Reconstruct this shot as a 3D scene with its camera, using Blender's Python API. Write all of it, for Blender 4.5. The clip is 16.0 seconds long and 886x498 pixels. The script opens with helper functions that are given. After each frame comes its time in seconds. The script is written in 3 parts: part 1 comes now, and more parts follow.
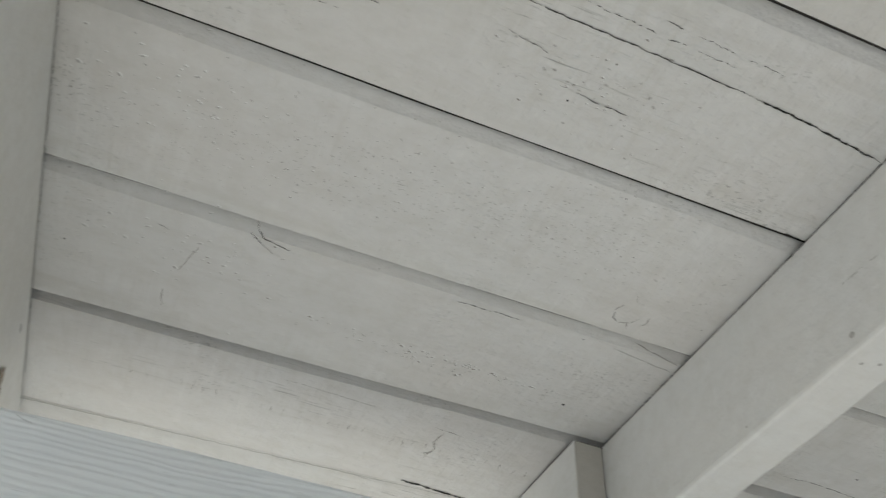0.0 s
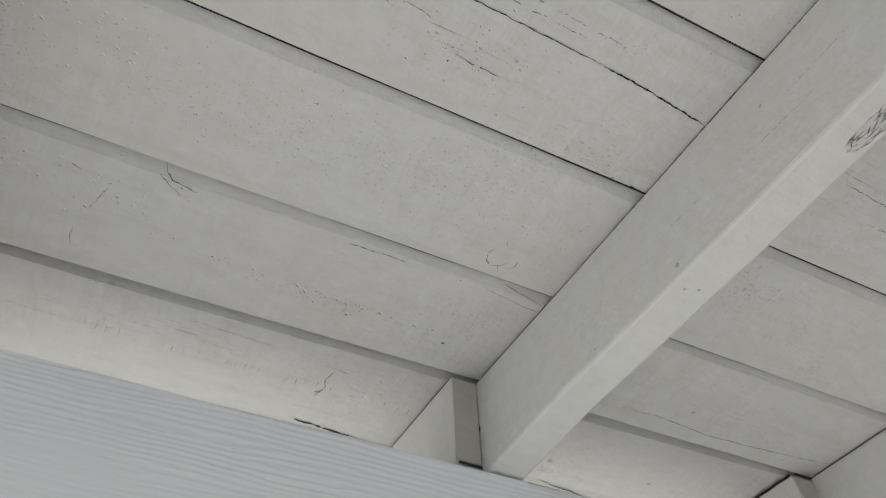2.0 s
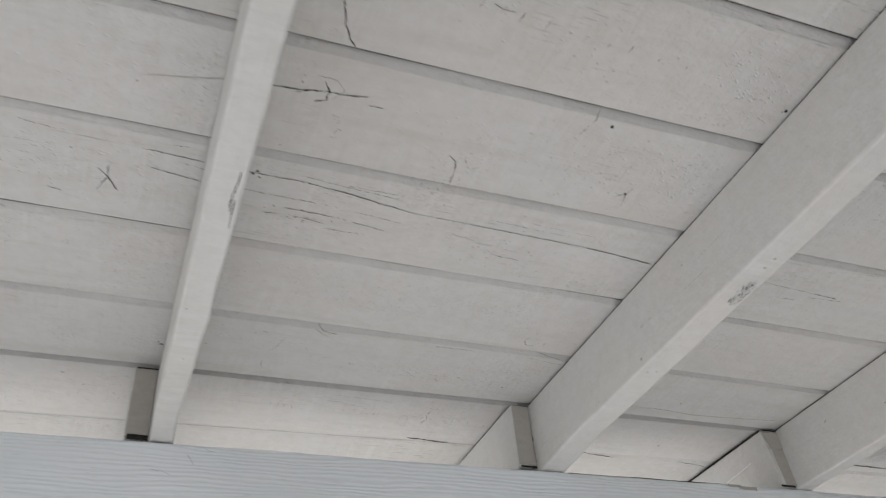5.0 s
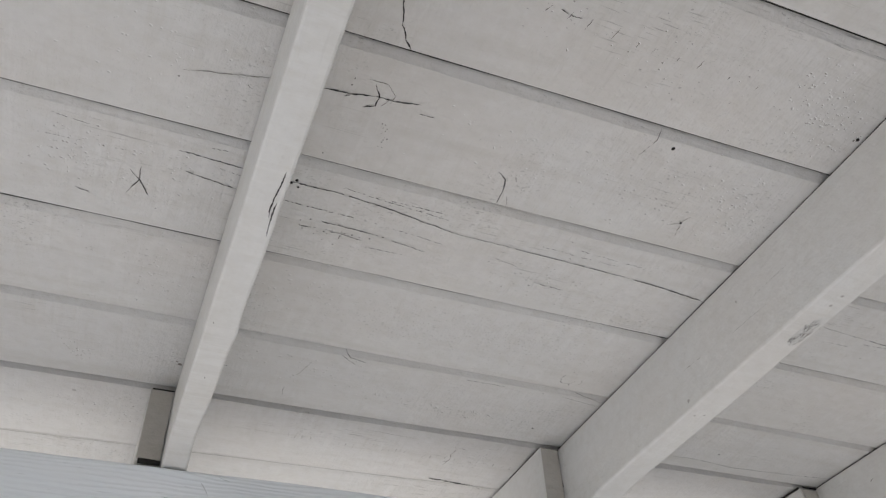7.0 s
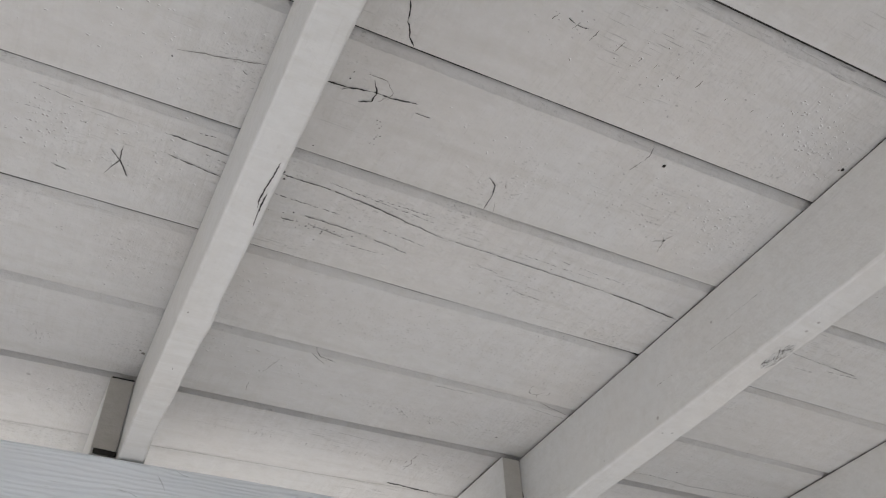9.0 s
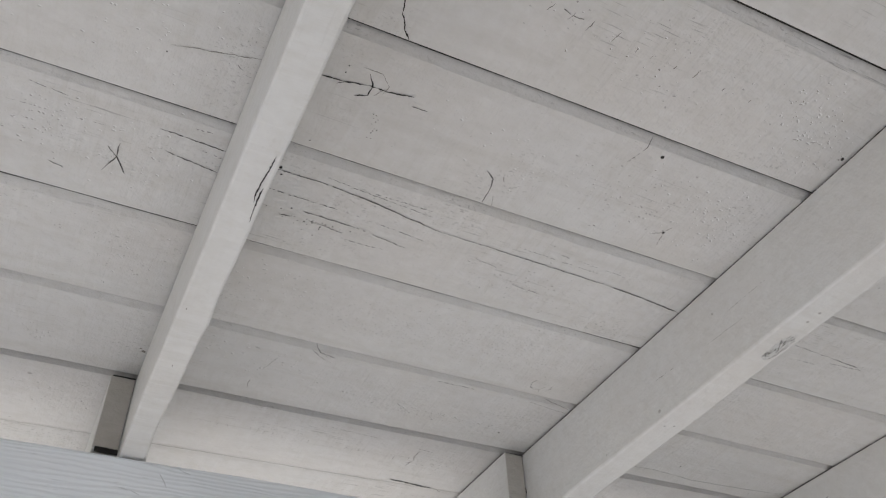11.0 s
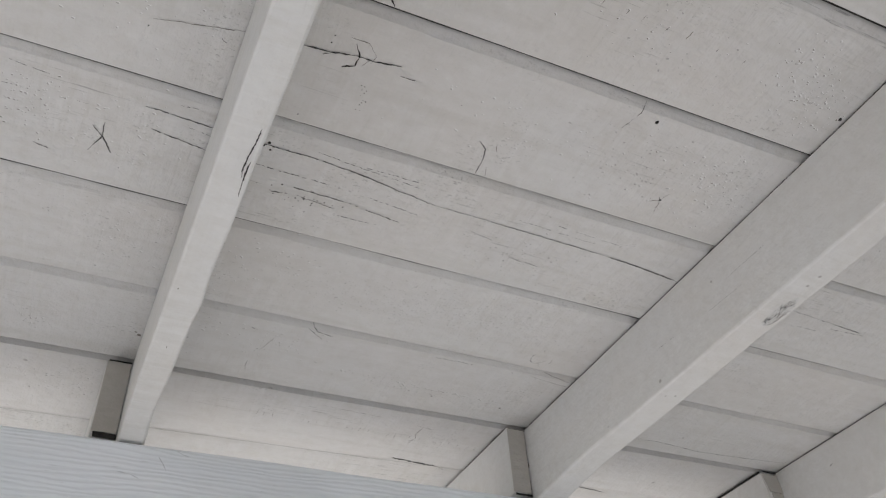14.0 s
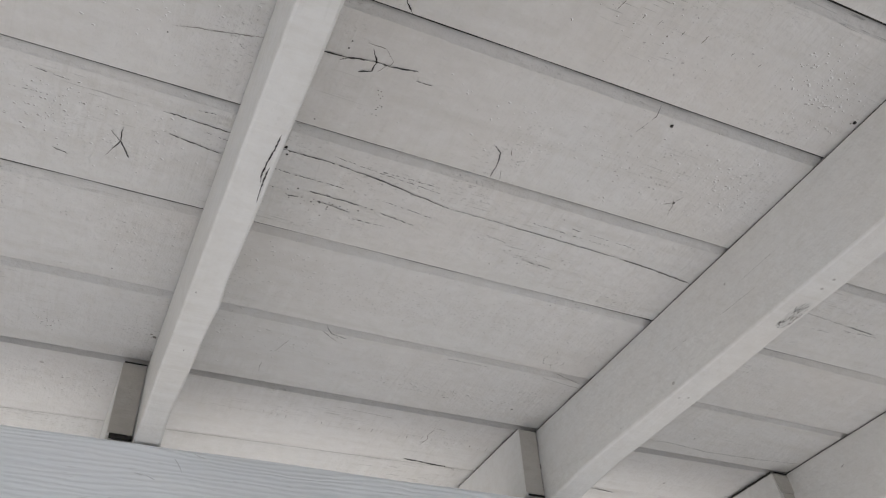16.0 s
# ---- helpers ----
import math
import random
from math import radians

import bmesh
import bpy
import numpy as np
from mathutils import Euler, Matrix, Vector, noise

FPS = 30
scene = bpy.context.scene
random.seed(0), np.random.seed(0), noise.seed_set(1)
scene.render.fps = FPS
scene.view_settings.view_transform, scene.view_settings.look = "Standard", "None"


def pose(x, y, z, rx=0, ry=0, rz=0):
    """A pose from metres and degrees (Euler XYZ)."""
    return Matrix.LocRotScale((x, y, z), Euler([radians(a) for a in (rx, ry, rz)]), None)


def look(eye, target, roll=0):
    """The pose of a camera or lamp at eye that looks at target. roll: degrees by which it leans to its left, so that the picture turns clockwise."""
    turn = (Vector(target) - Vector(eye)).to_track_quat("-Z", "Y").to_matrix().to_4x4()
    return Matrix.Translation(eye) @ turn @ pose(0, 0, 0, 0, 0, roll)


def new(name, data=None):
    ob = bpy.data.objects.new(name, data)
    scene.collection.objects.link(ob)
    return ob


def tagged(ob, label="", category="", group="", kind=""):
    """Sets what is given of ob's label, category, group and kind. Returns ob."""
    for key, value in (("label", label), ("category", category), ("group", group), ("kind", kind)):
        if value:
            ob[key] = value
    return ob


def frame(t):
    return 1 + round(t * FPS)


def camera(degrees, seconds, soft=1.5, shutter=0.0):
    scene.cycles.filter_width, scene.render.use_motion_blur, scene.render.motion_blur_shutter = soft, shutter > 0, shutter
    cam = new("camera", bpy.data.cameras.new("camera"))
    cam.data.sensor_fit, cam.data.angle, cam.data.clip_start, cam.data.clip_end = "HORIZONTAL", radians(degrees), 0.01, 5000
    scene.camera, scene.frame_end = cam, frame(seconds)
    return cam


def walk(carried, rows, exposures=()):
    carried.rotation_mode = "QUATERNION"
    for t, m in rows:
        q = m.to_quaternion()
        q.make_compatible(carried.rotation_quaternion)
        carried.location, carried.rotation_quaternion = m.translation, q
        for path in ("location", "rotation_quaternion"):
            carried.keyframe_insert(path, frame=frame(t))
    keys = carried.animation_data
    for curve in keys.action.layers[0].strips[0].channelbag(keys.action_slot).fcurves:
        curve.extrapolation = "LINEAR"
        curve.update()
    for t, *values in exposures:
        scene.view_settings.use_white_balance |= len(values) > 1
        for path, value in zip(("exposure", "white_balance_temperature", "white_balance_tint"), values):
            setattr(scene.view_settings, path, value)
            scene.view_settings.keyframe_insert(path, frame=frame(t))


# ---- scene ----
cam = camera(56.01, 16.0, soft=1.2, shutter=0.5)
SKY, SUN, EXPO = 0.10, 3.5, 1.25
GRADE = [(0.0, 0.0, 6680, 3), (1.0, 0.0, 6680, 4), (3.5, 0.0, 6600, 8), (9.0, 0.0, 6600, 11.0), (16.0, 0.0, 6600, 11.0)]
PATH = [
    (0, (-0.4533, -0.1711, -0.5532), (-0.0058, 1.1262, 0.9017), 4.43),
    (0.5, (-0.4365, -0.1625, -0.5616), (0.1192, 1.0573, 0.9227), 0.66),
    (1, (-0.4322, -0.1582, -0.5882), (0.1690, 0.9802, 0.9423), -0.88),
    (1.5, (-0.4528, -0.1752, -0.6193), (0.2084, 0.9806, 0.8730), -2.68),
    (2, (-0.4613, -0.1991, -0.6620), (0.2240, 0.9909, 0.7921), -2.52),
    (2.5, (-0.5054, -0.2341, -0.6879), (0.1725, 0.9677, 0.7599), -2.67),
    (3, (-0.5185, -0.2532, -0.7075), (0.2049, 0.9601, 0.7083), -3.89),
    (3.5, (-0.5573, -0.3908, -0.7279), (0.1459, 0.8986, 0.6296), -4.20),
    (4, (-0.5914, -0.5842, -0.7560), (0.0811, 0.7934, 0.5285), -4.18),
    (4.5, (-0.6231, -0.6808, -0.7632), (0.0107, 0.7326, 0.5020), -4.69),
    (5, (-0.7102, -0.7161, -0.7512), (-0.0656, 0.7026, 0.5025), -5.72),
    (5.2, (-0.7492, -0.7357, -0.7523), (-0.0797, 0.6888, 0.4816), -5.96),
    (7.3, (-0.7250, -0.6145, -0.7329), (-0.1149, 0.7249, 0.6213), -2.60),
    (7.5, (-0.7420, -0.6026, -0.7341), (-0.1009, 0.7238, 0.6186), -2.53),
    (8, (-0.7540, -0.5884, -0.7305), (-0.0386, 0.7089, 0.6131), -3.59),
    (8.5, (-0.7546, -0.5958, -0.7266), (-0.0449, 0.7040, 0.6176), -2.91),
    (9, (-0.7578, -0.6085, -0.7271), (-0.0514, 0.6888, 0.6213), -2.53),
    (11.5, (-0.7452, -0.6041, -0.7304), (-0.0548, 0.7046, 0.6153), -3.09),
    (12, (-0.7421, -0.6014, -0.7304), (-0.0586, 0.7131, 0.6130), -3.41),
    (12.5, (-0.7405, -0.6002, -0.7305), (-0.0536, 0.7165, 0.6090), -3.62),
    (13, (-0.7376, -0.5989, -0.7317), (-0.0449, 0.7238, 0.5988), -3.74),
    (13.5, (-0.7324, -0.5967, -0.7301), (-0.0329, 0.7312, 0.5918), -3.93),
    (14, (-0.7333, -0.5932, -0.7310), (-0.0277, 0.7357, 0.5867), -4.22),
    (14.5, (-0.7367, -0.5911, -0.7296), (-0.0315, 0.7402, 0.5858), -4.22),
    (15, (-0.7393, -0.5935, -0.7284), (-0.0335, 0.7393, 0.5852), -4.19),
    (15.5, (-0.7451, -0.5961, -0.7299), (-0.0471, 0.7397, 0.5848), -4.08),
    (16, (-0.7477, -0.5951, -0.7292), (-0.0519, 0.7412, 0.5862), -3.99),
]
# the roof's own axes: x along the beam, y down the slope, z square to the boards; SLOPE tips them into the world
SLOPE = 6.0
ROOF = pose(0, 0, 2.38, -SLOPE, 0, 0)
walk(cam, [(t, ROOF @ look(eye, target, roll)) for t, eye, target, roll in PATH],
     exposures=[(t, EXPO + e, k, tint) for t, e, k, tint in GRADE])

# ---- world and light ----
SUN_ELEV, SUN_AZ = 50.0, -12.0  # degrees; azimuth from +y towards +x
world = bpy.data.worlds.new("sky")
scene.world = world
world.use_nodes = True
wn, wl = world.node_tree.nodes, world.node_tree.links
wn.clear()
sky = wn.new("ShaderNodeTexSky")
sky.sky_type = "NISHITA"
sky.sun_disc = False
sky.sun_elevation = radians(SUN_ELEV)
sky.sun_rotation = radians(SUN_AZ)
bg = wn.new("ShaderNodeBackground")
bg.inputs["Strength"].default_value = SKY
wout = wn.new("ShaderNodeOutputWorld")
wl.new(sky.outputs["Color"], bg.inputs["Color"])
wl.new(bg.outputs["Background"], wout.inputs["Surface"])
sun_data = bpy.data.lights.new("sun", "SUN")
sun_data.energy, sun_data.angle, sun_data.color = SUN, radians(0.5), (1.0, 0.95, 0.88)
sun = new("sun", sun_data)
sd = Vector((math.sin(radians(SUN_AZ)) * math.cos(radians(SUN_ELEV)), math.cos(radians(SUN_AZ)) * math.cos(radians(SUN_ELEV)), math.sin(radians(SUN_ELEV))))
sun.matrix_world = look(sd * 20, (0, 0, 0))


# ---- materials ----
class Nodes:
    """A small wrapper round a node tree."""

    def __init__(self, name):
        self.mat = bpy.data.materials.new(name)
        self.mat.use_nodes = True
        self.n, self.l = self.mat.node_tree.nodes, self.mat.node_tree.links
        self.n.clear()
        self.bsdf = self.n.new("ShaderNodeBsdfPrincipled")
        out = self.n.new("ShaderNodeOutputMaterial")
        self.l.new(self.bsdf.outputs["BSDF"], out.inputs["Surface"])

    def put(self, socket, value):
        if hasattr(value, "links"):
            self.l.new(value, socket)
        else:
            socket.default_value = value

    def math(self, op, a, b=0.0, clamp=False):
        m = self.n.new("ShaderNodeMath")
        m.operation, m.use_clamp = op, clamp
        self.put(m.inputs[0], a), self.put(m.inputs[1], b)
        return m.outputs[0]

    def coords(self, scale, spread=37.0):
        """Object coordinates, shifted at random from object to object, times scale."""
        tc, info = self.n.new("ShaderNodeTexCoord"), self.n.new("ShaderNodeObjectInfo")
        add, mul = self.n.new("ShaderNodeVectorMath"), self.n.new("ShaderNodeVectorMath")
        mul.operation = "MULTIPLY"
        self.l.new(tc.outputs["Object"], add.inputs[0])
        self.l.new(self.math("MULTIPLY", info.outputs["Random"], spread), add.inputs[1])
        self.l.new(add.outputs[0], mul.inputs[0])
        mul.inputs[1].default_value = scale
        return mul.outputs[0]

    def noise(self, scale, detail=3.0, rough=0.55, distort=0.0):
        t = self.n.new("ShaderNodeTexNoise")
        t.inputs["Scale"].default_value, t.inputs["Detail"].default_value = 1.0, detail
        t.inputs["Roughness"].default_value, t.inputs["Distortion"].default_value = rough, distort
        self.l.new(self.coords(scale), t.inputs["Vector"])
        return t.outputs["Fac"]

    def ramp(self, value, lo, hi, out_lo=0.0, out_hi=1.0):
        m = self.n.new("ShaderNodeMapRange")
        self.put(m.inputs["Value"], value)
        for key, v in (("From Min", lo), ("From Max", hi), ("To Min", out_lo), ("To Max", out_hi)):
            m.inputs[key].default_value = v
        return m.outputs["Result"]

    def mix(self, fac, a, b):
        m = self.n.new("ShaderNodeMix")
        m.data_type = "RGBA"
        self.put(m.inputs[0], fac), self.put(m.inputs[6], a), self.put(m.inputs[7], b)
        return m.outputs[2]

    def bump(self, height, strength, distance, normal=None):
        b = self.n.new("ShaderNodeBump")
        b.inputs["Strength"].default_value, b.inputs["Distance"].default_value = strength, distance
        self.put(b.inputs["Height"], height)
        if normal:
            self.l.new(normal, b.inputs["Normal"])
        return b.outputs["Normal"]


def along(grain, length, across):
    """A texture scale that is fine across the grain (axis 0 or 1) and long along it."""
    return (length, across, across) if grain == 0 else (across, length, across)


def painted_wood(name, grain, white, specks=1.0, relief=1.0, rough=0.5, streaks=1.0):
    """Old brush paint on softwood: streaks, brush marks, pores and short checks along the grain."""
    m = Nodes(name)
    broad = m.noise((3.2, 3.2, 3.2), 3.0)
    streak = m.noise(along(grain, 2.2, 34.0), 4.0, 0.6, 0.4)
    fine = m.noise(along(grain, 14.0, 240.0), 3.0, 0.6)
    brush = m.noise(along(1 - grain, 11.0, 110.0), 4.0, 0.7, 0.8)
    patch = m.noise((7.0, 7.0, 7.0), 3.0, 0.6)
    patch2 = m.noise((4.3, 5.1, 4.7), 2.0, 0.5)
    dirt_and_shade = tuple(c * k for c, k in zip(white, (0.86, 0.84, 0.80)))
    warm = tuple(c * k for c, k in zip(white, (0.985, 0.945, 0.905)))
    col = m.mix(m.ramp(broad, 0.42, 0.68, 0.0, 0.55), (*white, 1), (*warm, 1))
    col = m.mix(m.ramp(streak, 0.52, 0.8, 0.0, 0.55 * streaks), col, (*dirt_and_shade, 1))
    # brush marks darkened in colour, for shading their relief barely shows
    col = m.mix(m.ramp(m.math('MULTIPLY', brush, m.ramp(patch2, 0.4, 0.6, 0.75, 1.1)), 0.5, 0.75, 0.0, 0.42), col, (*dirt_and_shade, 1))
    pale = tuple(min(1.0, c * 1.10) for c in white)
    sweep = m.noise(along(1 - grain, 5.0, 85.0), 3.0, 0.65, 0.5)
    col = m.mix(m.math('MULTIPLY', m.ramp(sweep, 0.52, 0.68, 0.0, 0.55), m.ramp(patch, 0.45, 0.62)), col, (*pale, 1))
    # mottle paints the soft light and shade of lumpy paint into the colour
    mottle = m.noise((42.0, 60.0, 60.0), 4.0, 0.65)
    col = m.mix(m.ramp(mottle, 0.48, 0.72, 0.0, 0.38), col, (*dirt_and_shade, 1))
    light = tuple(min(1.0, c * 1.07) for c in white)
    col = m.mix(m.ramp(mottle, 0.46, 0.28, 0.0, 0.5), col, (*light, 1))
    # pores: small irregular pits in clusters
    pore = m.math("MULTIPLY", m.ramp(m.noise(along(grain, 190.0, 400.0), 2.0, 0.6, 0.6), 0.60, 0.70), m.ramp(patch, 0.53, 0.70))
    # checks: thin broken dashes along the grain
    check = m.math("MULTIPLY", m.ramp(m.noise(along(grain, 20.0, 430.0), 2.0, 0.6, 0.3), 0.62, 0.70), m.ramp(patch2, 0.54, 0.66))
    pits = m.math("MULTIPLY", m.math("MAXIMUM", pore, m.math("MULTIPLY", check, 0.85)), 0.5 * specks, True)
    col = m.mix(pits, col, (0.075, 0.068, 0.06, 1))
    m.put(m.bsdf.inputs["Base Color"], col)
    m.put(m.bsdf.inputs["Roughness"], m.ramp(streak, 0.3, 0.7, rough - 0.06, rough + 0.1))
    m.bsdf.inputs["Specular IOR Level"].default_value = 0.25
    n = m.bump(m.noise(along(grain, 3.0, 60.0), 3.0, 0.6, 0.3), 0.25 * relief, 0.004)
    n = m.bump(fine, 0.16 * relief, 0.002, n)
    n = m.bump(m.noise((95.0, 120.0, 120.0), 3.0, 0.6), 0.6 * relief, 0.003, n)
    n = m.bump(brush, 0.32 * relief, 0.0025, n)
    n = m.bump(sweep, 0.3 * relief, 0.002, n)
    n = m.bump(m.math("SUBTRACT", 1.0, pits), 0.35, 0.002, n)
    m.put(m.bsdf.inputs["Normal"], n)
    return m.mat


def ridged_beam_paint(name, white):
    """Painted rough-sawn timber whose grain stands out in long wavy ridges."""
    m = Nodes(name)
    wave = m.n.new("ShaderNodeTexWave")
    wave.wave_type, wave.bands_direction, wave.wave_profile = "BANDS", "Z", "SIN"
    for key, v in (("Scale", 1.0), ("Distortion", 14.0), ("Detail", 4.0), ("Detail Scale", 0.45), ("Detail Roughness", 0.6)):
        wave.inputs[key].default_value = v
    m.l.new(m.coords((7.5, 3.0, 46.0)), wave.inputs["Vector"])
    grain = m.math('MULTIPLY', wave.outputs['Fac'], m.ramp(m.noise((4.0, 5.0, 16.0), 3.0, 0.6), 0.34, 0.68, 0.05, 1.0))
    fine = m.noise((5.0, 190.0, 190.0), 3.0, 0.6)
    broad = m.noise((2.0, 6.0, 9.0), 3.0)
    groove = tuple(c * 0.95 for c in white)
    worn = tuple(c * k for c, k in zip(white, (0.93, 0.95, 0.97)))
    col = m.mix(m.ramp(grain, 0.0, 0.6, 0.7, 0.0), (*white, 1), (*groove, 1))
    col = m.mix(m.ramp(fine, 0.5, 0.75, 0.0, 0.35), col, (*groove, 1))
    col = m.mix(m.ramp(broad, 0.4, 0.7, 0.0, 0.7), col, (*worn, 1))
    nick = m.math('MULTIPLY', m.ramp(m.noise((28.0, 200.0, 260.0), 2.0, 0.6), 0.67, 0.74), 0.22)
    col = m.mix(nick, col, (0.25, 0.24, 0.23, 1))
    m.put(m.bsdf.inputs["Base Color"], col)
    m.bsdf.inputs["Roughness"].default_value = 0.55
    m.bsdf.inputs["Specular IOR Level"].default_value = 0.35
    n = m.bump(grain, 0.28, 0.003)
    n = m.bump(fine, 0.2, 0.002, n)
    m.put(m.bsdf.inputs["Normal"], n)
    return m.mat


def rough_surface(name, dark, light, scale, rough=0.9, relief=0.3):
    m = Nodes(name)
    a = m.noise((scale, scale, scale), 5.0, 0.6)
    b = m.noise((scale * 14, scale * 14, scale * 14), 3.0, 0.6)
    col = m.mix(m.ramp(a, 0.3, 0.7), (*dark, 1), (*light, 1))
    col = m.mix(m.ramp(b, 0.35, 0.7, 0.0, 0.5), col, (*dark, 1))
    m.put(m.bsdf.inputs["Base Color"], col)
    m.bsdf.inputs["Roughness"].default_value = rough
    m.put(m.bsdf.inputs["Normal"], m.bump(b, relief, 0.003))
    return m.mat


BOARD_PAINT = painted_wood("white_board_paint", 0, (0.625, 0.615, 0.60))
RAFTER_PAINT = painted_wood("white_rafter_paint", 1, (0.67, 0.665, 0.65), 0.12, 0.5, 0.58, 0.4)
BEAM_PAINT = ridged_beam_paint("white_beam_paint", (0.85, 0.868, 0.88))
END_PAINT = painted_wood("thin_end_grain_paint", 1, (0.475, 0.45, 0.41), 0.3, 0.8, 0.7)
# near-black of real cracks, also painted on strips for the shade in gaps
CRACK_AND_SHADE = rough_surface("crack_and_gap_shade", (0.010, 0.009, 0.008), (0.035, 0.03, 0.026), 60.0)
HAIRLINE = rough_surface("paint_hairline", (0.16, 0.145, 0.125), (0.30, 0.275, 0.25), 60.0)
# pale tone painting the lit side of blistered paint
LIT_FLECK = rough_surface("blister_highlight", (0.72, 0.715, 0.70), (0.80, 0.795, 0.78), 60.0)
FAINT = rough_surface("dull_paint_pit", (0.37, 0.355, 0.335), (0.50, 0.485, 0.465), 60.0)
CURL = rough_surface("shaded_paint_curl", (0.55, 0.56, 0.57), (0.62, 0.63, 0.64), 60.0)
KNOT = rough_surface("bare_knot", (0.58, 0.57, 0.55), (0.69, 0.685, 0.67), 90.0)
STAIN = rough_surface("brown_water_stain", (0.20, 0.16, 0.125), (0.42, 0.36, 0.30), 90.0)
NAIL = rough_surface("painted_nail_head", (0.30, 0.28, 0.26), (0.55, 0.53, 0.50), 120.0, 0.6)
CONCRETE = rough_surface("pale_concrete", (0.37, 0.365, 0.355), (0.46, 0.455, 0.44), 1.5)
EARTH = rough_surface("dry_ground", (0.26, 0.255, 0.245), (0.36, 0.35, 0.33), 0.7)
STUCCO = rough_surface("tan_stucco", (0.20, 0.18, 0.15), (0.27, 0.245, 0.20), 3.0)
GAP_BACKING = rough_surface("dark_gap_backing", (0.06, 0.06, 0.06), (0.10, 0.10, 0.10), 20.0)


# ---- builders ----
def part(name, bm, material, parent=None, label="", matrix=None):
    me = bpy.data.meshes.new(name)
    bm.to_mesh(me)
    bm.free()
    me.materials.append(material)
    ob = new(name, me)
    if parent is not None:
        ob.parent = parent
    if matrix is not None:
        ob.matrix_world = matrix
    if label:
        tagged(ob, label)
    return ob


def box_bm(x0, x1, y0, y1, z0, z1, bevel=0.0):
    bm = bmesh.new()
    bmesh.ops.create_cube(bm, size=1.0, matrix=Matrix.LocRotScale(((x0 + x1) / 2, (y0 + y1) / 2, (z0 + z1) / 2), None, (x1 - x0, y1 - y0, z1 - z0)))
    if bevel:
        bmesh.ops.bevel(bm, geom=bm.edges[:], offset=bevel, segments=2, affect="EDGES", profile=0.5)
    return bm


def loft(sections):
    """Skin through rings of points that all have the same count, with both ends closed."""
    bm = bmesh.new()
    rings = [[bm.verts.new(p) for p in ring] for ring in sections]
    k = len(rings[0])
    for a, b in zip(rings, rings[1:]):
        for i in range(k):
            bm.faces.new((a[i], a[(i + 1) % k], b[(i + 1) % k], b[i]))
    bm.faces.new(rings[0][::-1])
    bm.faces.new(rings[-1])
    bmesh.ops.recalc_face_normals(bm, faces=bm.faces[:])
    return bm


def wob(x, seed, scale, size):
    return (noise.noise((x * scale, seed * 7.31, 0.37 * seed))) * size


def stations(lo, hi, fine_lo, fine_hi, step, coarse=0.3):
    out, v = [], lo
    while v < hi - 1e-6:
        out.append(v)
        v += step if fine_lo <= v < fine_hi else coarse
    return out + [hi]


# ---- setting ----
ground = part("ground", box_bm(-60, 60, -60, 60, -0.3, -0.02), EARTH)
tagged(ground, "dry bare earth round the porch", "ground", kind="structure")
floor = part("floor", box_bm(-4.1, 1.9, -1.7, 1.3, -0.1, 0.0, 0.01), CONCRETE)
tagged(floor, "pale concrete porch slab", "floor", kind="structure")

ROOF_L, ROOF_R = -3.6, 1.46
# seams of the roof boards, from the eave up: y at the second rafter's line, y at the first's, gap, depth of the bevel
SEAMS = [(1.062, 1.115, 0.001, 0.003), (0.885, 0.930, 0.001, 0.003), (0.708, 0.745, -0.0010, 0.003), (0.5295, 0.547, 0.004, 0.0165), (0.3552, 0.3645, 0.0026, 0.0095),
         (0.1797, 0.1873, 0.0023, 0.0074), (0.0025, 0.0105, 0.0019, 0.0072), (-0.1772, -0.1647, 0.0015, 0.0080), (-0.351, -0.341, 0.0019, 0.0072)]
SEAMS += [(-0.352 - 0.177 * k, -0.342 - 0.177 * k, 0.004, 0.008) for k in range(1, 6)]
R1, R2, R3 = -0.67, 0.0, 0.571


def seam_y(i, x):
    a, b = SEAMS[i][:2]
    return a + (b - a) * x / R1


roof = new("roof")
roof.matrix_world = ROOF
tagged(roof, "white-painted bevel-edged board roof seen from below", "roof", kind="structure")
# unseen sheet added above the boards so no light comes through their gaps
cover = part("roof_covering", box_bm(ROOF_L - 0.05, ROOF_R + 0.05, -1.24, 1.10, 0.024, 0.034), GAP_BACKING, roof, "unseen dark sheet over the boards, added to block light in the gaps")
cover.matrix_world = ROOF


def board_sag(i, x):
    return wob(x, i + 60, 1.7, 0.0012)


def bevel_width(i):
    return 0.0112 if i == 2 else 0.0138


def board_index(x, y):
    for i in range(len(SEAMS) - 1):
        if seam_y(i + 1, x) <= y < seam_y(i, x):
            return i
    return 0


def board_z(x, y):
    """Height of the painted underside at a place, bevel included."""
    i = board_index(x, y)
    y0, y1 = seam_y(i + 1, x) + SEAMS[i + 1][2], seam_y(i, x)
    if y < y0 + bevel_width(i):
        return board_sag(i, x) + SEAMS[i + 1][3] * max(0.0, 1 - max(y - y0, 0.0) / bevel_width(i)) * 0.9
    f = (y - y0) / (y1 - y0)
    return board_sag(i, x) + wob(x, i + 20, 2, 0.0008) * (1 - abs(2 * f - 1))


